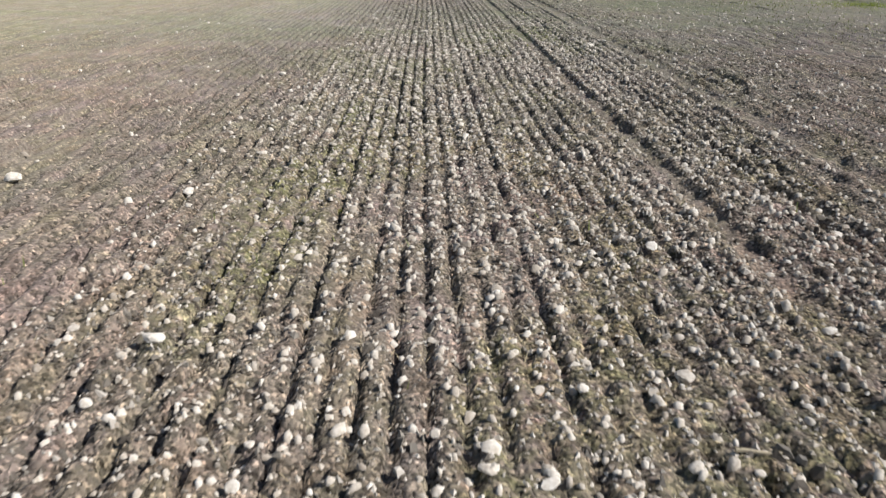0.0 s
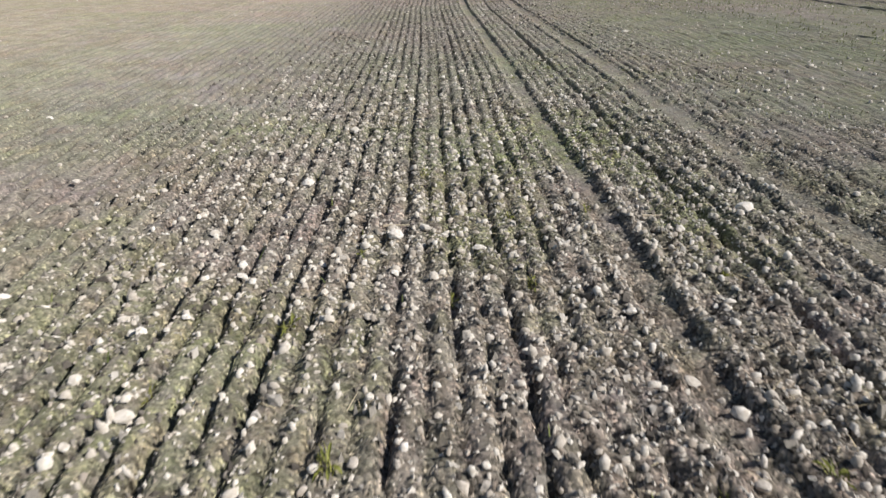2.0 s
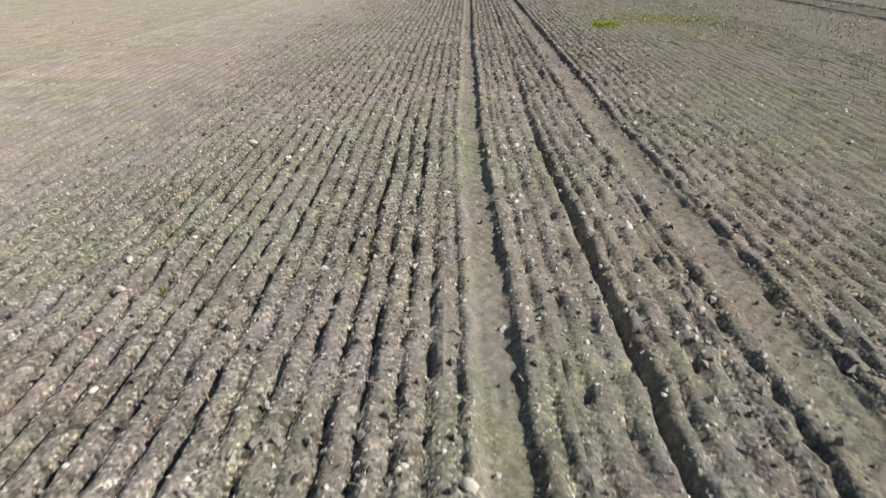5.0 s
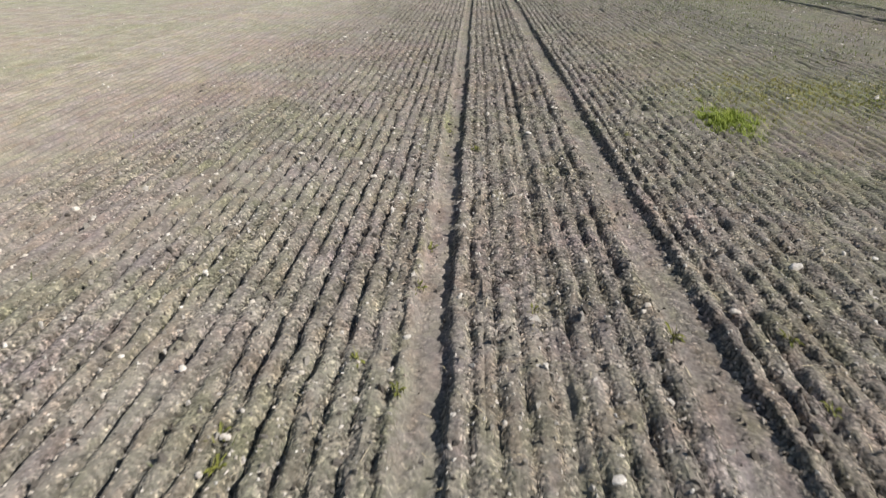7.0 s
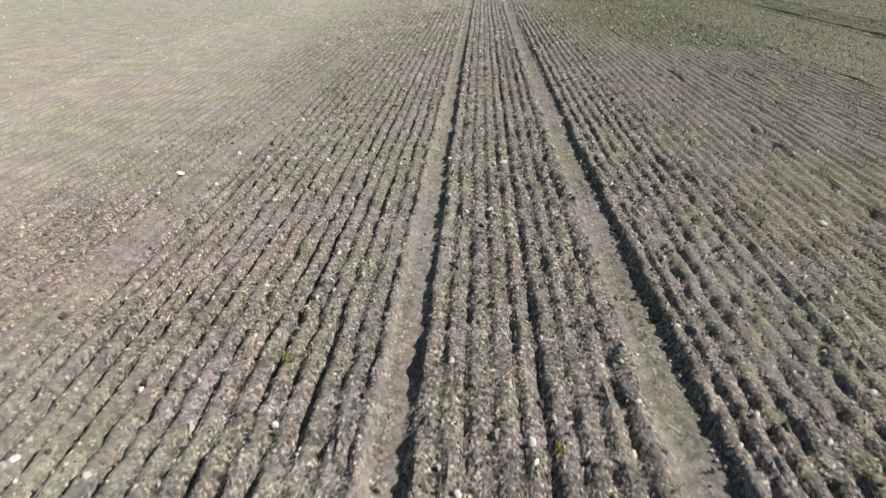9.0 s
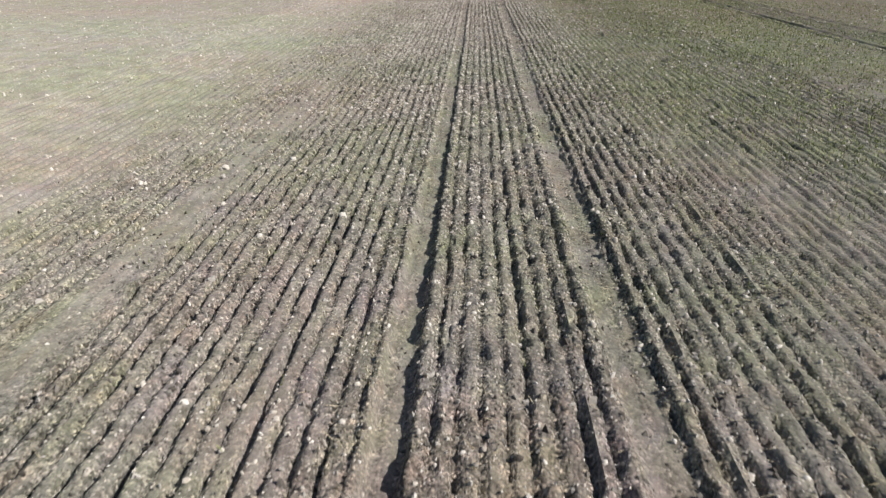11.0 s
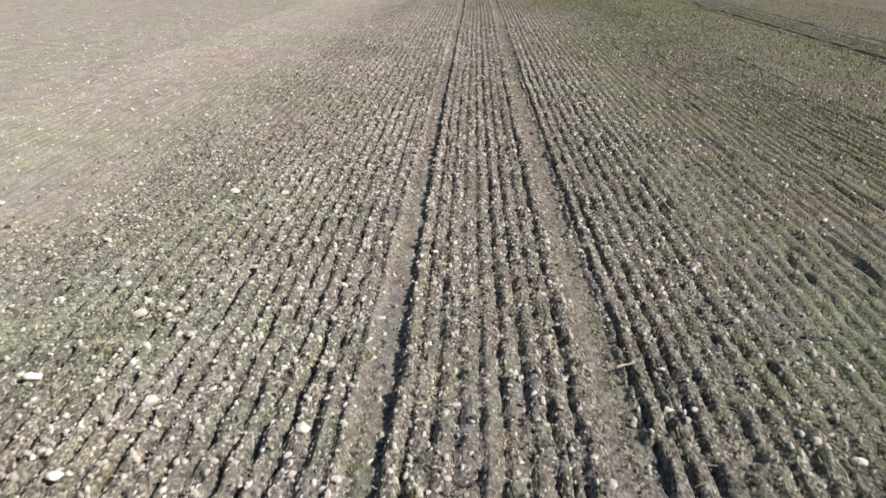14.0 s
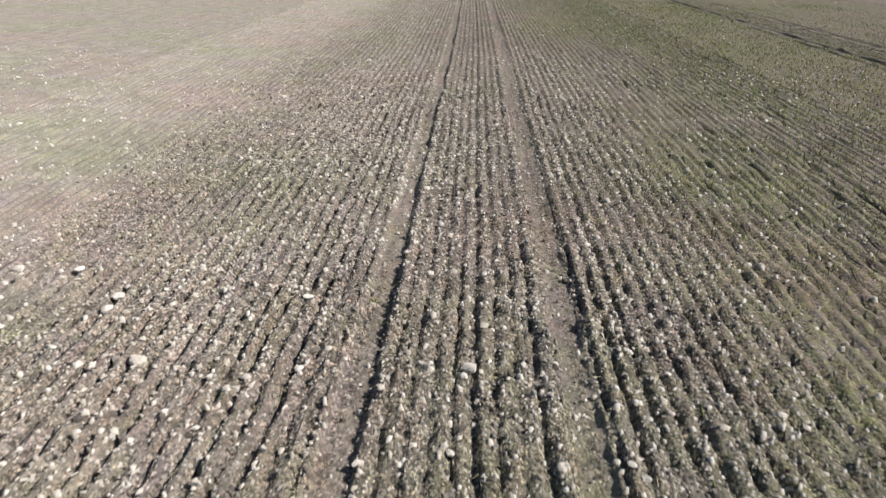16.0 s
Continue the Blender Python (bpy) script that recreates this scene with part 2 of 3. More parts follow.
def relief(u, y):
    """Height of the field, u metres to the right of the first wheel track."""
    u, y = np.broadcast_arrays(np.asarray(u, float), np.asarray(y, float))
    w = wander(u, y)
    f = (w - 0.12) / PITCH
    k = np.clip(np.floor(f + 0.5).astype(int) + 500, 0, 1000)
    fast = lumps(y * 3.3, k * 3.7) - 0.35
    broken = step(-0.2, -0.6, u)
    amp = (0.32 + 0.68 * ROW_AMP[k]) * (0.75 + 0.45 * lumps(y * 0.33, k * 7.31) + 0.75 * fast + 0.8 * (lumps(y * 7.4, k * 2.9 + 61) - 0.5))
    # loose soil has fallen back into the furrow here and there
    amp = amp * (1 - (0.35 + 0.10 * broken) * step(0.48, 0.80, lumps(y * 4.6 + 0.7 * k, k * 5.1 + 20)))
    amp = np.clip(amp, 0.22 + 0.18 * broken, 1.9 - 0.5 * broken) * (1 - 0.75 * step(0.30, 0.12, np.abs(u + 2.95)) * step(55, 63, y) * step(98, 88, y)) * (1 - 0.1 * step(2.0, 3.6, u) + (0.15 + 0.2 * step(66, 80, y)) * step(4.0, 6.0, u)) * (1 + (0.1 + 0.2 * step(1.8, 2.4, u)) * step(56, 72, y)) * (1 - 0.25 * settled(u, y))
    groove = (0.5 + 0.5 * np.cos(2 * math.pi * f)) ** 4.0
    z = 0.010 - (0.042 + 0.022 * step(0.2, -0.4, u) + 0.012 * step(-1.0, -2.5, u)) * (1 - 0.15 * step(24, 15, y) - 0.25 * step(12, 6, y)) * amp * groove
    # one furrow between the wheels is deeper than the rest
    z = z - (0.025 + 0.070 * step(62, 50, y)) * np.exp(-((w - np.interp(y, (38, 56), (0.83, 0.94))) / 0.045) ** 2) * (0.5 + 0.8 * lumps(y * 0.4, 7.0 + 0 * u))
    rough = 0.65 + 0.5 * step(-0.3, 0.5, u) + 0.3 * step(22, 12, y)
    z = z + 0.022 * (lumps(u * 2.3, y * 1.6) - 0.5) + rough * (0.026 * (lumps(u * 6.1, y * 4.6) - 0.5) + 0.030 * (lumps(u * 13.0 + 31, y * 8.5) - 0.5))
    # knobs of turned soil and the hollows between them
    knobby = (0.85 + 0.15 * step(-1.2, 0.2, u)) + 0.45 * step(30, 20, y) + 0.3 * step(72, 84, y)
    knobby = np.clip(knobby, 0, 1.35) * (1 - 0.35 * settled(u, y)) * (0.35 + 1.1 * lumps(u * 0.9 + 3, y * 0.7 + 14)) * step(16, 10, np.abs(u))
    z = z + knobby * (0.018 * step(0.48, 0.82, lumps(u * 12.0 + 11, y * 9.5)) + 0.014 * step(0.5, 0.85, lumps(u * 17 + 5, y * 13 + 3)) - 0.020 * step(0.52, 0.88, lumps(u * 11 + 70, y * 7.5 + 9)))
    for n, (c, (half, deep)) in enumerate(zip(TRAMS, TYRES)):
        # the prints narrow and fill where the ground turns stony
        half, deep = half + (0.015 - 0.02 * (n > 1) - 0.034 * (n == 1)) * step(72, 84, y) - 0.015 * step(16, 10, y), deep * (1 - (0.33 + 0.06 * (n == 1)) * step(72, 88, y)) * (1 - 0.25 * step(30, 20, y)) * (1 - 0.4 * (n < 2) * step(54, 43, y)) * (1 - 0.15 * (n == 1)) * (0.75 + 0.5 * lumps(y * 0.3, 19.0 * n + 0 * u))
        v = w - c - (n == 1) * np.interp(y, (36, 48, 60, 74, 84, 98), (0.0, 0.04, 0.055, 0.03, 0.008, 0.02))
        lug = np.clip(1.4 * np.sin(6.283 * (y + 0.05 * lumps(y * 1.1, 13.0 * n + 3 * v) + np.abs(v) * 0.9 + 0.09 * (v > 0)) / 0.19), -1, 1)
        worn = 0.45 + 0.55 * step(0.35, 0.6, lumps(y * 0.25, 23.0 * n + 0 * u))
        wide = half - 0.006 * lug * worn * (v < 0) + 0.035 * (lumps(y * 1.7, 31.0 * n + np.sign(v)) - 0.5) * (v > 0) + 0.009 * (lumps(y * 9.0, 37.0 * n + np.sign(v)) - 0.5)
        inside = step(wide + 0.045, wide - 0.03, np.abs(v))
        floor_z = -deep + (0.014 + 0.006 * (n == 0) * step(56, 46, y)) * worn * lug * step(0.0, 0.03, np.abs(v)) * step(0.9 * half, 0.5 * half, v) + 0.014 * (lumps(y * 2.0, 11.0 * n + 4 * v) - 0.5) + 0.012 * (lumps(y * 11.0, 15 * v + 8) - 0.5) - 0.014 * step(0.62, 0.85, lumps(y * 8.0 + 5, 12 * v + 27))
        berm = 0.022 * np.exp(-((np.abs(v) - half - 0.09) / 0.05) ** 2) * (0.2 + lumps(y * 1.3, 3.0 * n + np.sign(v)))
        berm = berm * (1 + 0.4 * (v > 0) * step(55, 65, y)) + 0.008 * (n == 1) * np.exp(-((v - half - 0.07) / 0.05) ** 2) * step(36, 50, y)
        z = z * (1 - inside) + floor_z * inside + berm
    return z


def tilth(u, y):
    """How loose the soil lies: 0 under the wheels, 1 where it is crumbly."""
    t = 0.82 + 0.12 * step(-0.4, 0.5, u) + 0.35 * step(26, 12, y) + 0.2 * step(72, 86, y)
    t = t * (0.55 + 0.9 * lumps(u * 1.1 + 77, y * 0.5)) * (1 - 0.6 * step(0.30, 0.12, np.abs(u + 2.95)) * step(55, 63, y) * step(98, 88, y))
    # bare of loose crumbs to the far sides, barer west to paint it sunlit
    t = t * (1 - (0.68 - 0.25 * step(26, 14, y)) * step(-2.8, -5.8, u)) * (1 - 0.3 * step(2.6, 5.0, u)) * (1 - 0.2 * step(1.9, 2.6, u)) * (1 - 0.38 * settled(u, y))
    # the crests have weathered smooth, the furrows hold the crumbs and their painted shade
    t = t * (0.54 + 0.76 * furrow(u, y) + 0.18 * step(38, 16, y))
    for c, (half, deep) in zip(TRAMS, TYRES):
        pressed = 0.46 + 0.10 * step(30, 20, y) + 0.12 * step(80, 90, y)
        t = t * (pressed + (1 - pressed) * step(half - 0.03, half + 0.03, np.abs(u - c)))
    return np.clip(t, 0.15, 1)


def sprouting(u, y):
    """Thin green film of sprouting weeds on the soil, 0 to 1."""
    g = step(2.0, 4.5, u) * (1 - 0.3 * step(5.0, 9.0, u)) * step(18, 30, y) * (0.35 + 0.65 * step(52, 70, y)) + 0.28 * step(76, 90, y) * step(112, 98, y) * step(0.0, -2.0, u)
    x = u + line(y)
    yellow = np.exp(-((x - 4.9) / 2.3) ** 2 - ((y - 55.6) / 2.6) ** 2) + 0.7 * np.exp(-((x - 5.4) / 1.5) ** 2 - ((y - 50.3) / 2.0) ** 2)
    g = g + 0.3 * settled(u, y) + 0.8 * step(27, 18, y) * step(-4.6, -3.2, u) * step(1.6, 0.4, u) * step(0.42, 0.62, lumps(u * 1.1 + 17, y * 0.35 + 2))
    moss = np.exp(-((u + 0.13) / 0.06) ** 2) * step(36, 42, y) * step(58, 52, y) * step(0.35, 0.65, lumps(u * 3 + 9, y * 0.9))
    return np.clip(moss + 0.9 * yellow * (0.3 + 1.2 * lumps(u * 1.7 + 5, y * 0.9)) + g * (0.1 + 1.3 * lumps(u * 0.22 + 31, y * 0.13 + 8)) * (0.5 + 1.0 * lumps(u * 1.4, y * 0.8 + 60)), 0, 1)


def on_field(x, y):
    return float(relief(x - line(y), y))


Y0, Y1, FAR = -4.0, 164.0, 2600.0
REACH = 152.5
# lengths of the field, each in strips beside the track: furrows from the first one, points to a furrow, step along it
LENGTHS = [
    (Y0, 24.0, ((-REACH, -50.5, 2, 0.72), (-50.5, -36.5, 4, 0.36), (-36.5, -28.5, 4, 0.16), (-28.5, 6.5, 6, 0.06), (6.5, 14.5, 5, 0.09), (14.5, 50.5, 4, 0.30), (50.5, REACH, 2, 0.72))),
    (24.0, 112.0, ((-REACH, -50.5, 2, 0.72), (-50.5, -24.5, 4, 0.36), (-24.5, -13.5, 4, 0.14), (-13.5, -2.5, 6, 0.06), (-2.5, 1.5, 8, 0.045), (1.5, 7.5, 6, 0.06),
                   (7.5, 12.5, 8, 0.045), (12.5, 18.5, 6, 0.06), (18.5, 28.5, 4, 0.14), (28.5, 50.5, 4, 0.36), (50.5, 74.5, 2, 0.72), (74.5, 90.5, 4, 0.3), (90.5, REACH, 2, 0.72))),
    (112.0, Y1, ((-REACH, -50.5, 2, 0.72), (-50.5, -24.5, 4, 0.4), (-24.5, 24.5, 4, 0.2), (24.5, 50.5, 4, 0.4), (50.5, 74.5, 2, 0.72), (74.5, 90.5, 4, 0.3), (90.5, REACH, 2, 0.72)))]
SIDES = (0.12 - PITCH * REACH, 0.12 + PITCH * REACH)


def build_ground():
    verts, quads, loose, green, base = [], [], [], [], 0

    def grid(us, ys, zs):
        nonlocal base
        uu, yy = np.meshgrid(us, ys)
        verts.append(np.stack([uu + line(yy), yy, zs], -1).reshape(-1, 3))
        loose.append(tilth(uu, yy).reshape(-1))
        green.append(sprouting(uu, yy).reshape(-1))
        n, m = len(ys), len(us)
        i = (np.arange(n - 1)[:, None] * m + np.arange(m - 1)[None, :]).reshape(-1) + base
        quads.append(np.stack([i, i + 1, i + m + 1, i + m], -1))
        base += n * m

    across = 0.12 + PITCH * 0.5 * np.arange(-2 * REACH, 2 * REACH + 1)
    for y0, y1, strips in LENGTHS:
        along = np.linspace(y0, y1, round((y1 - y0) / 0.72) + 1)
        for a, b, n, dy in strips:
            us = 0.12 + PITCH * np.linspace(a, b, round((b - a) * n) + 1)
            ys = np.linspace(y0, y1, round((y1 - y0) / dy) + 1)
            zs = relief(us[None, :], ys[:, None])
            # the seams of neighbouring strips and lengths follow one coarse edge
            for col in (0, -1):
                zs[:, col] = np.interp(ys, along, relief(us[col], along))
            for row in (0, -1):
                zs[row, :] = np.interp(us, across, relief(across, ys[row])) if Y0 < ys[row] < Y1 else 0
            if a == -REACH:
                zs[:, 0] = 0
            if b == REACH:
                zs[:, -1] = 0
            grid(us, ys, zs)
    # the plain beyond, out to the horizon
    for us, ys in (((-FAR, SIDES[0]), (Y0, Y1)), ((SIDES[1], FAR), (Y0, Y1)), ((-FAR, FAR), (-FAR, Y0)), ((-FAR, FAR), (Y1, FAR))):
        yy = np.linspace(ys[0], ys[1], 40) if ys == (Y0, Y1) else np.array(ys)
        grid(np.array(us), yy, np.zeros((len(yy), 2)))
    v, q = np.concatenate(verts), np.concatenate(quads)
    me = bpy.data.meshes.new("ground")
    me.vertices.add(len(v))
    me.vertices.foreach_set("co", v.astype(np.float32).reshape(-1))
    me.loops.add(4 * len(q))
    me.loops.foreach_set("vertex_index", q.astype(np.int32).reshape(-1))
    me.polygons.add(len(q))
    me.polygons.foreach_set("loop_start", np.arange(0, 4 * len(q), 4, dtype=np.int32))
    me.polygons.foreach_set("use_smooth", np.ones(len(q), bool))
    me.update(calc_edges=True)
    me.attributes.new("tilth", "FLOAT", "POINT").data.foreach_set("value", np.concatenate(loose).astype(np.float32))
    me.attributes.new("sprouting", "FLOAT", "POINT").data.foreach_set("value", np.concatenate(green).astype(np.float32))
    me.materials.append(SOIL)
    return tagged(new("ground", me), "dry grey-brown drilled field with rows and wheel tracks", "field", kind="structure")


build_ground()

# two plain starting shapes for loose lumps, open below where they sit in the soil
BLOCK = (np.array([(-1, -1, -1), (1, -1, -1), (1, 1, -1), (-1, 1, -1), (0, -0.95, 0.9), (0.95, 0, 0.9), (0, 0.95, 0.9), (-0.95, 0, 0.9)]) * 0.70,
         np.array([(4, 5, 6), (4, 6, 7), (0, 1, 4), (1, 5, 4), (1, 2, 5), (2, 6, 5), (2, 3, 6), (3, 7, 6), (3, 0, 7), (0, 4, 7)]))
CHIP = (np.array([(-1, -0.8, -0.9), (1, -0.9, -0.9), (0.9, 0.9, -0.9), (-0.9, 1, -0.9), (0.1, 0, 0.9)]) * 0.85,
        np.array([(0, 1, 4), (1, 2, 4), (2, 3, 4), (3, 0, 4)]))


def soup(name, v, f, mat, smooth=False):
    """One mesh from triangles or quads in numpy arrays."""
    n = f.shape[1]
    me = bpy.data.meshes.new(name)
    me.vertices.add(len(v))
    me.vertices.foreach_set("co", v.astype(np.float32).reshape(-1))
    me.loops.add(n * len(f))
    me.loops.foreach_set("vertex_index", f.astype(np.int32).reshape(-1))
    me.polygons.add(len(f))
    me.polygons.foreach_set("loop_start", np.arange(0, n * len(f), n, dtype=np.int32))
    me.polygons.foreach_set("use_smooth", np.full(len(f), smooth))
    me.update(calc_edges=True)
    me.materials.append(mat)
    return me


def scatter_rocks(x, y, r, flat, sink, mat, name, jag, form, smooth=False):
    """Many small angular lumps, each resting in the soil."""
    n = len(x)
    LUMP_V, LUMP_F = form
    d = LUMP_V[None] * (1 + jag * (rng.random((n, len(LUMP_V), 1)) - 0.5)) + 0.55 * jag * (rng.random((n, len(LUMP_V), 3)) - 0.5) * np.array([1.0, 1.0, 0.6])
    sx, sy = 0.8 + 0.9 * rng.random(n), 0.6 + 0.45 * rng.random(n)
    d = d * np.stack([r * sx, r * sy, r * flat * (0.7 + 0.6 * rng.random(n))], -1)[:, None, :]
    tip = (rng.random(n) - 0.5) * 0.9
    a = rng.random(n) * 6.283
    dx, dz = d[..., 0] * np.cos(tip)[:, None] - d[..., 2] * np.sin(tip)[:, None], d[..., 0] * np.sin(tip)[:, None] + d[..., 2] * np.cos(tip)[:, None]
    px = dx * np.cos(a)[:, None] - d[..., 1] * np.sin(a)[:, None]
    py = dx * np.sin(a)[:, None] + d[..., 1] * np.cos(a)[:, None]
    z = relief(x - line(y), y)
    v = np.stack([px + x[:, None], py + y[:, None], dz + (z + r * flat * sink)[:, None]], -1).reshape(-1, 3)
    f = (LUMP_F[None] + (np.arange(n) * len(LUMP_V))[:, None, None]).reshape(-1, 3)
    return soup(name, v, f, mat, smooth)


def near_path(u, y):
    """1 on the ground that the drone passes low over, less to its sides."""
    return 1 - 0.62 * step(2.2, 3.8, np.abs(u - np.interp(y, (0, 30, 50), (-2.2, 0.0, 0.7))))


def stoniness(u, y):
    """Stones for each square metre, patch by patch."""
    d = 205 + 15 * step(12, 7, y) - 145 * step(12, 31, y)
    d = d + 40 * step(20, 28, y) * step(46, 36, y) * step(1.0, 4.0, u)
    d = d + 22 * step(70, 80, y) + 120 * step(80, 94, y) * (1 - 0.45 * step(-1.0, 1.0, u)) * (1 - 0.25 * step(112, 130, y))
    d = d * (0.45 + 1.1 * lumps(u * 0.45 + 9, y * 0.30)) * (0.6 + 0.8 * lumps(u * 2.1 + 5, y * 1.4)) * (1.5 - 1.2 * furrow(u, y)) * (0.55 + 0.9 * ROW_AMP[(np.floor((u - 0.12) / PITCH).astype(int) * 7) % 400])
    for c in TRAMS:
        d = d * (1 - (0.66 + 0.24 * step(12, 18, y) * step(90, 76, y)) * step(0.17, 0.12, np.abs(u - c)))
    d = d * (1 - (0.25 + 0.5 * step(76, 66, y)) * step(-2.8, -5.0, u)) * (1 - 0.5 * step(-4.6, -6.0, u) * step(45, 30, y)) * (1 - 0.35 * step(3.0, 5.0, u))
    return np.clip(d * near_path(u, y), 2, None)


def cloddiness(u, y):
    d = 84 + 14 * step(-0.4, 0.4, u) + 45 * step(40, 16, y) + 25 * step(76, 88, y)
    d = near_path(u, y) * (1 - 0.35 * settled(u, y)) * d * (0.3 + 1.4 * lumps(u * 1.3 + 50, y * 0.9)) * step(-5.6, -3.2, u) * step(4.8, 2.8, u) * (0.72 + 0.56 * furrow(u, y))
    for c in TRAMS:
        d = d * (1 - (0.55 + 0.2 * step(12, 18, y) * step(90, 76, y)) * step(0.17, 0.12, np.abs(u - c)))
    return d


def sample(u0, u1, y0, y1, most, density):
    n = int((u1 - u0) * (y1 - y0) * most)
    u, y = u0 + (u1 - u0) * rng.random(n), y0 + (y1 - y0) * rng.random(n)
    keep = rng.random(n) * most < density(u, y)
    return u[keep], y[keep]


# small stones: dense where the drone passes low, thinner to the sides
pu, py, pr = [], [], []
for u0, u1, part_of, size in ((-4.6, 4.0, 1.2, 0.0106), (-12.0, -4.6, 0.20, 0.016), (4.0, 12.0, 0.20, 0.019), (-26.0, -12.0, 0.03, 0.026), (12.0, 24.0, 0.03, 0.028)):
    u, y = sample(u0, u1, 1.0, 158.0, 480 * part_of, lambda a, b: part_of * stoniness(a, b) * (1 - 0.8 * step(120, 132, b)))
    pu.append(u), py.append(y), pr.append(size * (1 + 0.12 * step(24, 14, y) + 0.08 * step(84, 98, y) - 0.22 * step(20, 30, y) * step(82, 72, y)) * np.exp(0.43 * rng.standard_normal(len(u))))
pu, py, pr = np.concatenate(pu), np.concatenate(py), np.clip(np.concatenate(pr), 0.005, 0.036)
big = pr > 0.0175
for pick, form, name, label in ((big, BLOCK, "stones", "small pale chalky stones strewn over the soil"), (~big, CHIP, "stone_chips", "fine chips of pale chalky stone on the soil")):
    me = scatter_rocks((pu + line(py))[pick], py[pick], pr[pick], 0.8, 0.5, PEBBLE, name, 0.5 if form is BLOCK else 0.75, form, form is BLOCK)
    tagged(new(name, me), label, "stones", kind="stuff")

# soil clods and crumbs, the darkest ones coloured as shade
cu, cy = sample(-5.6, 4.8, 1.0, 122.0, 130.0, lambda a, b: 0.34 * cloddiness(a, b))
cr = np.clip(0.0150 * np.exp(0.38 * rng.standard_normal(len(cu))), 0.008, 0.030)
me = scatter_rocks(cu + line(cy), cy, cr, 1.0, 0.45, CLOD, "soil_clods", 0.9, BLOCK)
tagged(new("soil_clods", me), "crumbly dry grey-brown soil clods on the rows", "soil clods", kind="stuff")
fu, fy = sample(-5.6, 4.8, 1.0, 122.0, 250.0, cloddiness)
fr = np.clip(0.0095 * np.exp(0.42 * rng.standard_normal(len(fu))), 0.005, 0.03)
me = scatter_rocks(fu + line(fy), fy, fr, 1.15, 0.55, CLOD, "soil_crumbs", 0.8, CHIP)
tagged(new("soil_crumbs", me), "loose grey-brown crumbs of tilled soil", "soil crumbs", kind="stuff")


# ---- blades: straw, seedlings, grass ----
def blades(x, y, z, length, width, lean, mat, name, curl=0.5, joints=((0.0, 1.0), (0.55, 0.8), (1.0, 0.12))):
    """Thin bent blades of a quad between two joints, rooted at x, y, z."""
    n = len(x)
    a = rng.random(n) * 6.283
    dx, dy = np.cos(a), np.sin(a)
    pts = []
    for k, (s, w) in enumerate(joints):
        out = lean * length * (s * (1 - curl) + curl * s * s)
        up = length * s * np.sqrt(np.clip(1 - lean ** 2, 0.03, 1))
        cx, cy_, cz = x + dx * out, y + dy * out, z + up
        hw = 0.5 * w * width
        pts += [np.stack([cx - dy * hw, cy_ + dx * hw, cz], -1), np.stack([cx + dy * hw, cy_ - dx * hw, cz + 0.15 * hw], -1)]
    v = np.stack(pts, 1).reshape(-1, 3)
    quads = np.array([[2 * k, 2 * k + 1, 2 * k + 3, 2 * k + 2] for k in range(len(joints) - 1)])
    f = (quads[None] + (np.arange(n) * 2 * len(joints))[:, None, None]).reshape(-1, 4)
    return soup(name, v, f, mat)


su, sy = sample(-6.0, 5.5, 1.0, 135.0, 22.0, lambda a, b: (9.0 + 13.0 * step(80, 95, b)) * (0.15 + 1.1 * lumps(a * 0.5 + 3, b * 0.4)))
me = blades(su + line(sy), sy, relief(su, sy) + 0.008, 0.05 + 0.10 * rng.random(len(su)), 0.004 + 0.003 * rng.random(len(su)), 0.985 + 0 * su, STRAW, "straw", 0.2)
tagged(new("straw", me), "bleached bits of straw and stubble lying loose", "straw", kind="stuff")

gu, gy = sample(-5.0, 22.0, 1.0, 155.0, 110.0, lambda a, b: (60.0 + 50.0 * step(74, 84, b)) * np.clip(1.6 * lumps(a * 0.33 + 17, b * 0.21) - 0.5 + 0.35 * step(72, 90, b) + 0.35 * step(4.0, 7.0, a) + 0.45 * step(2.2, 3.2, a) * step(7.5, 5.5, a) * step(62, 70, b) * step(108, 98, b), 0, 1) * (1 - 0.7 * step(11, 15, a)) * (1 - 0.45 * step(3.5, 5.0, a) * step(84, 72, b)) * (1 - 0.2 * step(98, 112, b) * step(9, 6, a)) * (0.05 + 0.95 * np.where(b > 80, step(0.6, 3.0, a), step(0.5, 5.0, a))) * (0.3 + 0.7 * step(70, 84, b) + 0.5 * step(4, 7, a) * step(18, 26, b)) * np.prod([1 - (np.abs(a - c) < 0.24) for c in TRAMS], axis=0))
gu = (np.round(gu / PITCH) + 0.12 * rng.standard_normal(len(gu))) * PITCH
me = blades(gu + line(gy), gy, relief(gu, gy) - 0.004, 0.035 + 0.06 * rng.random(len(gu)), (0.007 + 0.006 * rng.random(len(gu))) * (1 + 1.0 * step(4, 8, gu)), 0.25 + 0.5 * rng.random(len(gu)), SPROUT, "seedlings", joints=((0.0, 1.0), (1.0, 0.35)))
tagged(new("seedlings", me), "thin green cereal seedlings sprouting along the drill rows", "seedlings", kind="stuff")


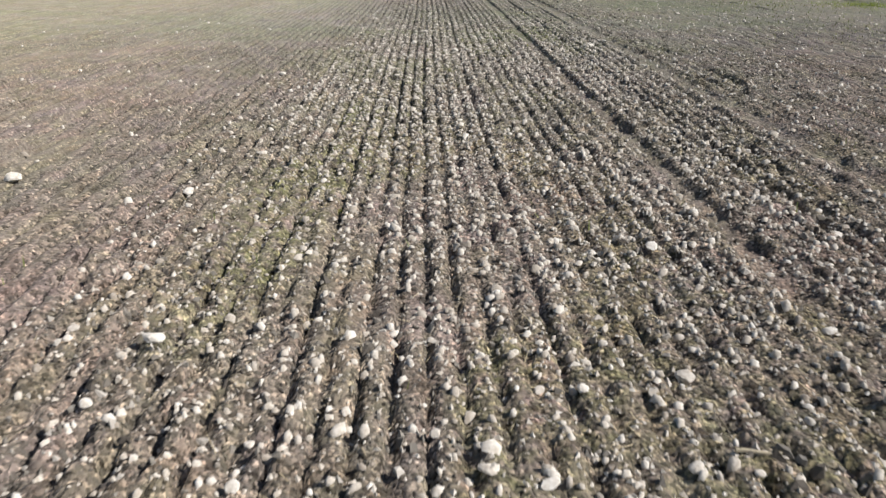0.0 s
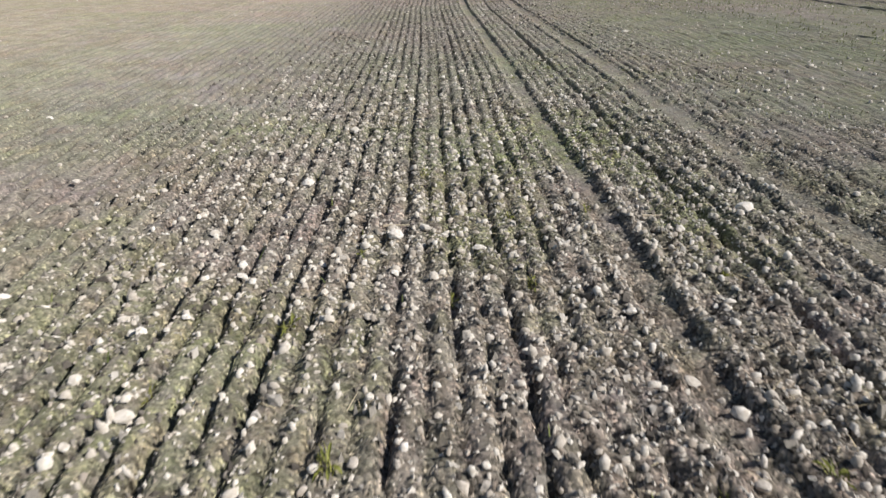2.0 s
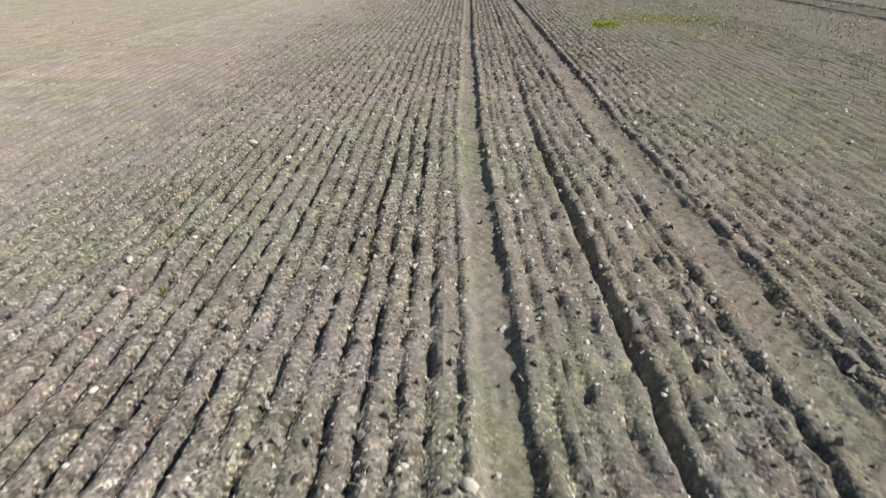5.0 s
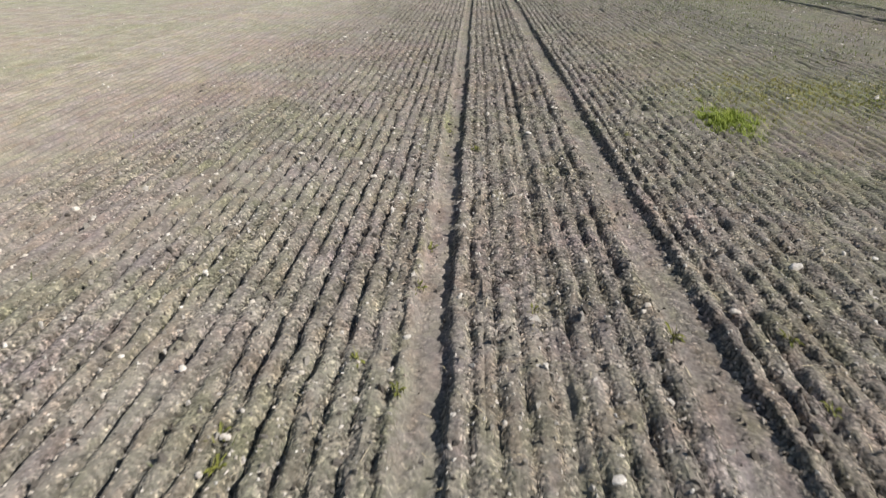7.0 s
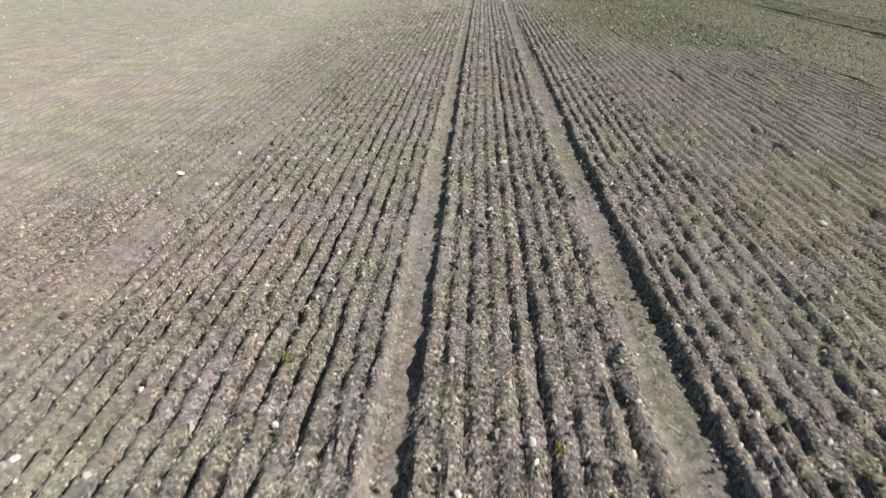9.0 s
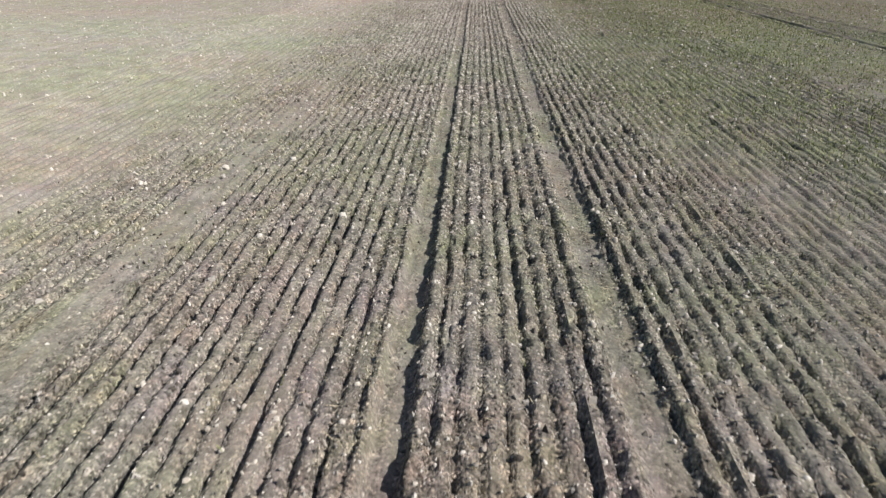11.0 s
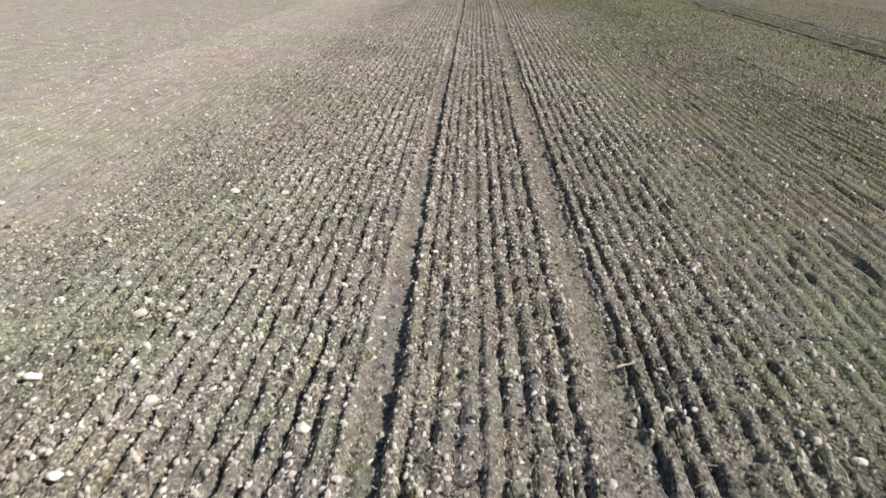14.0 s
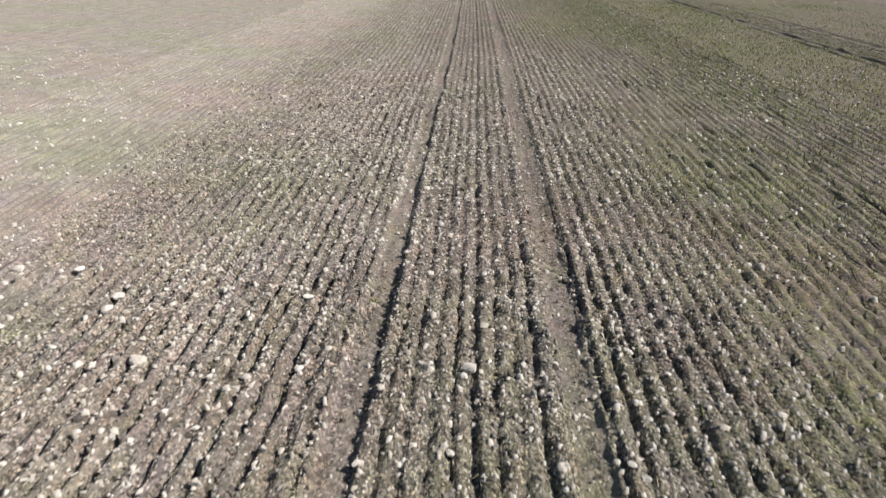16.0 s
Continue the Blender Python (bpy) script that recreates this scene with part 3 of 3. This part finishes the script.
def grass_patch(x, y, rx, ry, count, height, mat, label, name, clumps=9, spread=0.42):
    """A ragged patch: tufts crowd in the middle and thin out unevenly to all sides."""
    cx, cy_ = x + 0.62 * rx * rng.standard_normal(clumps), y + 0.62 * ry * rng.standard_normal(clumps)
    cx[0], cy_[0] = x, y
    share = rng.random(clumps) ** 1.5 + 0.25
    share[0] = share.sum()
    own = rng.choice(clumps, count, p=share / share.sum())
    size = spread * (0.5 + rng.random(clumps))
    size[0] = 1.4 * spread
    px, py_ = cx[own] + rx * size[own] * rng.standard_normal(count), cy_[own] + ry * size[own] * rng.standard_normal(count)
    # the blades stand in tufts along the old drill rows
    uu = px - line(py_)
    px = px + 0.35 * (0.12 + PITCH * np.round((uu - 0.12) / PITCH) - uu)
    off = np.hypot((px - x) / rx, (py_ - y) / ry)
    keep = lumps(px * 7 + 40, py_ * 5) > 0.20 + 0.22 * np.clip(off, 0, 1.4)
    px, py_, off = px[keep], py_[keep], off[keep]
    tall = height * (0.35 + 0.9 * lumps(px * 6, py_ * 6)) * np.clip(1.15 - 0.4 * off, 0.35, 1.1)
    n = len(px)
    me = blades(px, py_, relief(px - line(py_), py_) - 0.006, tall, 0.006 + 0.005 * rng.random(n), 0.35 + 0.6 * rng.random(n), mat, name)
    return tagged(new(name, me), label, "grass", kind="stuff")


grass_patch(2.80, 53.5, 0.42, 0.95, 5200, 0.13, GRASS, "bright green lush grass patch growing in the field", "grass_patch", 5, 0.40)
grass_patch(4.7, 55.8, 2.0, 1.9, 11000, 0.09, OLIVE, "thin olive grass beside the lush green patch", "grass_patch", 16, 0.5)
grass_patch(5.3, 50.3, 1.4, 2.0, 2600, 0.06, OLIVE, "sparse yellowed grass creeping along the rows", "grass_patch", 10)
grass_patch(5.6, 55.2, 0.8, 0.9, 600, 0.09, GRASS, "small green grass patch among the stones", "grass_patch", 5)
grass_patch(13.1, 28.6, 1.5, 1.6, 3200, 0.14, GRASS, "green grass patch at the far side of the tramline", "grass_patch")


# ---- flints, one by one ----
def flint_mesh(seed):
    r = random.Random(seed)
    bm = bmesh.new()
    bmesh.ops.create_icosphere(bm, subdivisions=2, radius=0.5)
    off = Vector((r.random() * 50, r.random() * 50, r.random() * 50))
    cuts = []
    for _ in range(6):
        d = Vector((r.gauss(0, 1), r.gauss(0, 1), r.gauss(0, 0.8))).normalized()
        cuts.append((d, 0.26 + 0.16 * r.random()))
    for v in bm.verts:
        p = v.co * (1 + 0.35 * noise.noise(v.co * 2.2 + off))
        for d, lim in cuts:
            over = p.dot(d) - lim
            if over > 0:
                p -= d * over * 0.85
        v.co = Vector((p.x * 1.2, p.y * 0.9, p.z * 0.5))
    me = bpy.data.meshes.new("flint")
    bm.to_mesh(me)
    bm.free()
    me.materials.append(FLINT)
    return me


FLINTS = [flint_mesh(n) for n in range(9)]
flint_rng = random.Random(11)


def flint(x, y, size):
    ob = new("flint", flint_rng.choice(FLINTS))
    s = size * (1.0 + 0.12 * flint_rng.random())
    rest = max(on_field(x + a * s, y + b * s) for a, b in ((0, 0), (0.4, 0), (-0.4, 0), (0, 0.35), (0, -0.35)))
    ob.matrix_world = pose(x, y, rest + 0.07 * s, flint_rng.uniform(-14, 14), flint_rng.uniform(-14, 14), flint_rng.uniform(0, 360)) @ Matrix.Diagonal((s, s, s, 1))
    big = "large pale chalky flint" if size > 0.11 else "pale chalky flint"
    return tagged(ob, big + " lying half sunk in the drilled soil", "stone", "flints on the field")


# x, y, width
STONY_START = [(-4.34, 6.86, 0.178), (-2.56, 6.52, 0.107), (-1.74, 3.7, 0.119), (1.02, 3.5, 0.1), (-2.28, 3.88, 0.062), (1.98, 4.12, 0.082), (0.89, 2.74, 0.066), (0.04, 2.69, 0.081), (-0.97, 2.54, 0.066), (-0.19, 2.95, 0.05), (1.2, 5.25, 0.085), (2.66, 5.7, 0.086), (0.5, 3.33, 0.06), (0.29, 2.64, 0.08)]
STONY_RIDGE = [(-3.36, 13.35, 0.124), (2.25, 17.14, 0.186), (-0.42, 11.59, 0.082), (-1.4, 13.0, 0.086), (-1.92, 11.74, 0.076), (-1.55, 11.77, 0.061), (-0.27, 11.46, 0.063), (0.07, 10.75, 0.048), (-1.33, 10.97, 0.056), (0.28, 10.65, 0.07), (-2.39, 12.7, 0.066), (1.02, 10.9, 0.099), (0.6, 10.89, 0.062)]
BEND = [(-1.79, 17.87, 0.091), (-1.51, 17.77, 0.121), (-0.35, 16.6, 0.101), (-0.55, 16.42, 0.125), (-1.01, 17.19, 0.045), (0.73, 17.98, 0.06), (1.4, 20.2, 0.086), (-1.41, 19.94, 0.111), (0.75, 16.5, 0.056), (1.33, 16.78, 0.05), (-1.14, 16.81, 0.056), (-0.2, 16.49, 0.051), (-0.95, 16.8, 0.066)]
THINNING = [(-2.01, 24.01, 0.065), (-1.41, 23.8, 0.081), (-0.34, 23.29, 0.05), (-1.05, 22.54, 0.078), (0.83, 23.88, 0.057), (-1.58, 22.98, 0.062), (3.58, 31.2, 0.178), (-2.52, 29.16, 0.12), (-1.64, 25.14, 0.089), (0.5, 23.0, 0.057), (-0.23, 23.02, 0.057), (1.38, 26.24, 0.067)]
LONE = [(-1.42, 24.29, 0.084), (-0.87, 24.18, 0.077), (-0.56, 24.01, 0.063), (-1.01, 25.33, 0.053), (1.37, 25.94, 0.082), (-0.45, 25.2, 0.045), (-3.05, 38.37, 0.108), (-2.45, 37.74, 0.077), (-1.29, 37.58, 0.046), (0.99, 39.05, 0.076), (-2.89, 39.9, 0.061), (2.02, 42.17, 0.071), (-0.16, 38.05, 0.032), (-1.72, 37.41, 0.038)]
ALONG_TRACKS = [(2.01, 47.92, 0.117), (1.29, 46.99, 0.085), (-1.04, 46.4, 0.054), (-0.16, 52.51, 0.095), (-4.76, 48.85, 0.088), (-1.96, 50.33, 0.078), (-1.89, 45.18, 0.067), (0.24, 44.99, 0.076), (-1.91, 44.83, 0.051)]
SPARSE = [(-2.1, 52.8, 0.063), (1.16, 53.28, 0.077), (-2.63, 51.82, 0.073), (-3.03, 51.14, 0.086), (-0.62, 51.3, 0.053), (-5.14, 63.87, 0.099), (2.48, 62.63, 0.1), (-3.65, 57.9, 0.063), (-2.23, 58.37, 0.055), (-2.98, 61.2, 0.053), (-0.14, 59.34, 0.049), (-0.97, 64.78, 0.102), (1.42, 64.85, 0.056), (-4.81, 66.79, 0.072), (-1.08, 62.74, 0.046), (-3.06, 62.92, 0.041)]
STONY_AGAIN = [(-5.58, 78.41, 0.151), (-5.46, 79.95, 0.076), (-4.75, 78.99, 0.106), (-4.77, 77.13, 0.057), (-1.44, 81.59, 0.065), (-2.86, 78.33, 0.088), (-0.94, 77.21, 0.058), (-1.94, 79.04, 0.068), (-3.06, 82.37, 0.101), (-4.37, 83.95, 0.079), (-4.27, 82.86, 0.084), (-2.36, 82.68, 0.074), (-3.54, 88.22, 0.093), (-4.06, 81.86, 0.064), (-1.82, 81.94, 0.058), (-5.14, 82.47, 0.071), (-2.81, 81.9, 0.072)]
PALE_SIDE = [(-5.62, 94.71, 0.14), (-5.95, 93.57, 0.127), (-4.9, 93.34, 0.106), (-4.06, 93.97, 0.063), (-3.67, 93.07, 0.102), (-3.0, 92.68, 0.058), (-3.32, 92.56, 0.071), (-2.62, 93.54, 0.059), (0.1, 93.11, 0.118), (-3.88, 95.54, 0.078), (-5.09, 92.38, 0.083), (-1.04, 93.63, 0.077)]
PALE_SIDE_ON = [(-6.0, 98.5, 0.133), (-5.3, 98.5, 0.113), (-5.47, 97.39, 0.105), (-4.83, 96.5, 0.061), (-4.44, 96.73, 0.071), (-5.21, 97.41, 0.061), (-0.76, 96.58, 0.084), (-6.04, 98.91, 0.097), (-5.0, 97.53, 0.071), (-4.12, 96.44, 0.067), (-3.06, 96.49, 0.06), (-2.18, 96.95, 0.057)]
LAST = [(-3.1, 108.92, 0.155), (-5.9, 108.75, 0.157), (-6.62, 109.65, 0.115), (-6.66, 109.98, 0.131), (-8.0, 110.48, 0.139), (-0.69, 108.46, 0.08), (-3.17, 107.75, 0.063), (-3.79, 107.55, 0.076), (-3.14, 108.77, 0.083), (-5.22, 108.59, 0.072), (-2.4, 107.58, 0.092), (-1.93, 107.68, 0.062), (-4.79, 110.18, 0.1), (-5.05, 107.86, 0.064), (-5.37, 108.05, 0.066), (-3.64, 110.86, 0.096)]
MORE_AT_START = [(1.14, 2.73, 0.048), (-1.0, 2.87, 0.053), (-1.83, 3.1, 0.064), (-0.9, 6.07, 0.071), (0.29, 3.35, 0.058)]
MORE_ON_RUBBLE = [(-0.46, 9.76, 0.061), (-0.27, 9.48, 0.068), (-1.18, 9.59, 0.047), (-1.76, 8.96, 0.062), (-2.25, 9.63, 0.049), (-0.23, 8.98, 0.05), (0.41, 8.92, 0.048), (0.51, 9.62, 0.037), (-1.45, 9.91, 0.052), (-0.74, 9.37, 0.049), (-0.89, 9.6, 0.038), (1.35, 10.13, 0.041), (-1.15, 9.0, 0.037), (0.74, 8.95, 0.038), (1.53, 9.01, 0.042), (-2.92, 15.23, 0.091), (0.32, 9.26, 0.038), (0.11, 9.07, 0.04)]
MORE_ON_RIDGE = [(1.14, 14.36, 0.076), (-1.96, 14.22, 0.086), (-1.57, 13.91, 0.091), (-0.57, 15.0, 0.062), (-0.27, 14.76, 0.053), (-0.49, 15.66, 0.058), (-1.5, 15.6, 0.071), (-2.03, 14.97, 0.064), (-1.66, 14.98, 0.052), (1.58, 15.26, 0.072), (0.96, 15.06, 0.07), (0.82, 13.87, 0.051), (-0.46, 13.63, 0.061), (-0.62, 13.56, 0.051), (-1.72, 13.65, 0.053), (1.24, 13.58, 0.067), (0.11, 13.61, 0.044), (-0.45, 14.13, 0.052), (-3.66, 17.73, 0.072)]
MORE_THINNING = [(-2.32, 23.27, 0.063), (-2.81, 23.99, 0.072), (-0.93, 22.0, 0.069), (-0.68, 21.93, 0.044), (-1.47, 22.19, 0.04), (-3.4, 25.25, 0.073), (3.26, 26.95, 0.074), (-0.63, 22.5, 0.032), (1.24, 22.43, 0.048), (0.68, 22.22, 0.042), (1.22, 22.75, 0.038), (-1.03, 22.87, 0.036), (1.59, 22.12, 0.032)]
MORE_STONY_AGAIN = [(-3.96, 85.14, 0.06), (-5.41, 85.14, 0.062), (-3.33, 86.83, 0.071), (-4.73, 83.02, 0.055), (-6.71, 85.22, 0.053), (-3.21, 84.57, 0.056), (-3.22, 83.03, 0.045), (-2.83, 83.35, 0.047), (-9.11, 88.89, 0.077), (-6.8, 86.44, 0.054), (-7.07, 84.88, 0.062)]
MORE_PALE_SIDE = [(-5.42, 93.1, 0.058), (-4.38, 93.58, 0.061), (-4.81, 95.46, 0.058), (-1.81, 94.92, 0.051), (-6.92, 94.84, 0.057), (-7.06, 100.63, 0.096), (-4.1, 98.75, 0.08), (-1.01, 94.19, 0.053), (-0.86, 93.63, 0.049)]
MORE_LAST = [(-4.83, 103.46, 0.109), (-5.47, 103.6, 0.08), (-7.53, 106.06, 0.118), (-7.21, 105.89, 0.096), (-2.77, 104.89, 0.053), (-2.42, 104.76, 0.06), (-5.6, 105.2, 0.076), (-7.36, 110.54, 0.103), (-0.83, 105.73, 0.082), (-1.14, 105.6, 0.065), (-2.13, 103.69, 0.049), (-5.15, 104.07, 0.057), (-5.28, 105.34, 0.06), (-4.37, 104.04, 0.048), (-4.0, 105.42, 0.051), (-6.17, 107.11, 0.064), (-5.82, 106.67, 0.061), (-1.06, 104.03, 0.063), (-1.2, 106.61, 0.074), (-2.91, 103.83, 0.045)]

for group in (STONY_START, STONY_RIDGE, BEND, THINNING, LONE, ALONG_TRACKS, SPARSE, STONY_AGAIN, PALE_SIDE, PALE_SIDE_ON, LAST, MORE_AT_START, MORE_ON_RUBBLE, MORE_ON_RIDGE, MORE_THINNING, MORE_STONY_AGAIN, MORE_PALE_SIDE, MORE_LAST):
    for x, y, size in group:
        flint(x, y, size)

# more loose flints of the same kind between them
more_u, more_y = sample(-5.0, 4.0, 2.0, 122.0, 1.0, lambda a, b: stoniness(a, b) / 190)
for u, y in list(zip(more_u, more_y))[::3][:50]:
    flint(u + float(line(y)), y, 0.036 + 0.028 * flint_rng.random())


# ---- weeds, one by one ----
def leaf_mesh(length, width, droop):
    """A small pointed leaf, keeled along the middle, rooted at the origin and reaching along x."""
    bm = bmesh.new()
    rows = []
    for s, w in ((0.0, 0.18), (0.3, 0.75), (0.62, 1.0), (0.86, 0.6), (1.0, 0.05)):
        out, up = length * s * (1 - 0.25 * droop * s), length * (0.75 * s - droop * s * s)
        rows.append([bm.verts.new((out, q * 0.5 * w * width, up + abs(q) * 0.18 * w * width)) for q in (-1, 0, 1)])
    for a, b in zip(rows, rows[1:]):
        for k in (0, 1):
            bm.faces.new((a[k], a[k + 1], b[k + 1], b[k]))
    me = bpy.data.meshes.new("leaf")
    bm.to_mesh(me)
    bm.free()
    me.materials.append(WEED)
    return me


def weed_mesh(seed):
    n = 22
    local = np.random.default_rng(seed)
    r = 0.07 * local.random(n)
    a = local.random(n) * 6.283
    return blades(r * np.cos(a), r * np.sin(a), 0 * r, 0.04 + 0.06 * local.random(n), 0.006 + 0.005 * local.random(n), 0.35 + 0.5 * local.random(n), WEED, "weed")


LEAVES = [leaf_mesh(0.10, 0.026, 0.55), leaf_mesh(0.075, 0.022, 0.35), leaf_mesh(0.125, 0.024, 0.75)]
WEEDS = []
for n in range(4):
    # a tuft of fine shoots with single broader leaves round it
    weed = new("weed")
    new("tuft", weed_mesh(n)).parent = weed
    for k in range(5 + n % 2):
        leaf = new("leaf", LEAVES[(n + k) % 3])
        turn = 72.0 * k + 31.0 * math.sin(5.0 * n + 3.0 * k)
        leaf.parent = weed
        leaf.matrix_basis = pose(0.012 * math.cos(radians(turn)), 0.012 * math.sin(radians(turn)), 0.0, 0, 8.0 * math.sin(2.0 * k + n), turn)
    tagged(weed, "small yellow-green weed tuft growing in a furrow", "weed", "weeds in the furrows")
    WEEDS.append(weed)
WEED_SPOTS = [(-1.56, 14.19, 0.2), (-1.01, 14.89, 0.15), (0.42, 15.55, 0.16), (1.7, 15.73, 0.14), (-0.56, 13.59, 0.16), (1.54, 13.6, 0.15), (-0.77, 16.07, 0.1), (-0.86, 42.38, 0.18), (-1.84, 44.92, 0.14), (0.38, 42.48, 0.17), (0.01, 42.33, 0.16), (-1.27, 52.86, 0.16), (-1.21, 51.59, 0.15), (-0.85, 51.57, 0.18), (1.21, 52.61, 0.14)]
WEED_SPOTS += [(-0.47, 18.15, 0.171), (0.3, 16.9, 0.117), (0.93, 17.0, 0.12), (1.83, 18.04, 0.201), (-0.82, 16.52, 0.07), (1.11, 25.76, 0.181), (1.24, 24.25, 0.117), (-0.34, 24.3, 0.105), (0.61, 24.31, 0.158), (1.23, 25.04, 0.125), (-1.88, 24.75, 0.176), (-1.09, 48.26, 0.204), (-1.07, 47.27, 0.199), (-1.34, 46.11, 0.165), (-0.17, 46.93, 0.126), (-1.93, 45.2, 0.153), (-1.0, 45.69, 0.135), (0.79, 46.65, 0.201), (1.54, 46.55, 0.158), (1.54, 45.72, 0.136), (-1.34, 60.3, 0.142), (-2.38, 59.19, 0.16), (-0.48, 58.28, 0.102), (-1.57, 61.85, 0.115), (-3.41, 94.18, 0.139), (-3.27, 92.77, 0.148), (-1.77, 93.61, 0.128), (-2.83, 92.5, 0.106)]
weed_u, weed_y = sample(-4.0, 4.5, 4.0, 118.0, 0.3, lambda a, b: 0.02 + 0.13 * step(44, 30, b) + 0.05 * step(60, 80, b))
weed_u = 0.12 + PITCH * np.round((weed_u - 0.12) / PITCH)
MORE_WEEDS = [(float(u + line(y)), float(y), 0.07 + 0.09 * flint_rng.random()) for u, y in zip(weed_u, weed_y)]
for n, (x, y, size) in enumerate(WEED_SPOTS + MORE_WEEDS):
    s = size / 0.19
    place = pose(x, y, on_field(x, y) - 0.004, 0, 0, flint_rng.uniform(-15, 25))
    ob = WEEDS[n] if n < 4 else copy_thing(WEEDS[flint_rng.randrange(4)], place)
    ob.matrix_basis = place @ Matrix.Diagonal((s * 0.75, s * 1.7, s, 1))


# ---- sticks ----
def stick(x, y, length, turn):
    bm = bmesh.new()
    rings = []
    for k in range(7):
        s = k / 6
        c = Vector(((s - 0.5) * length, 0.02 * length * math.sin(5 * s + x), 0.012 * length * math.sin(7 * s)))
        rad = 0.011 * (1 - 0.45 * s)
        rings.append([bm.verts.new(c + Vector((0, rad * math.cos(q), rad * math.sin(q)))) for q in (0.0, 1.257, 2.513, 3.77, 5.027)])
    for a, b in zip(rings, rings[1:]):
        for k in range(5):
            bm.faces.new((a[k], a[(k + 1) % 5], b[(k + 1) % 5], b[k]))
    bm.faces.new(rings[0][::-1])
    bm.faces.new(rings[-1])
    me = bpy.data.meshes.new("stick")
    bm.to_mesh(me)
    bm.free()
    me.materials.append(WOOD)
    ob = new("stick", me)
    ob.matrix_world = pose(x, y, on_field(x, y) + 0.022, 0, 0, turn)
    return tagged(ob, "bleached dry stick lying across the rows", "stick", "sticks on the field")


for x, y, length, turn in ((1.18, 2.86, 0.19, -3.0), (-0.58, 16.66, 0.21, 11.0), (1.44, 16.88, 0.16, 9.0), (-1.95, 37.4, 0.16, 12.0), (-2.87, 93.52, 0.1, 24.0), (-1.3, 94.24, 0.16, 30.0), (-1.23, 23.89, 0.12, 10.0), (1.04, 10.9, 0.09, 7.0)):
    stick(x, y, length, turn)
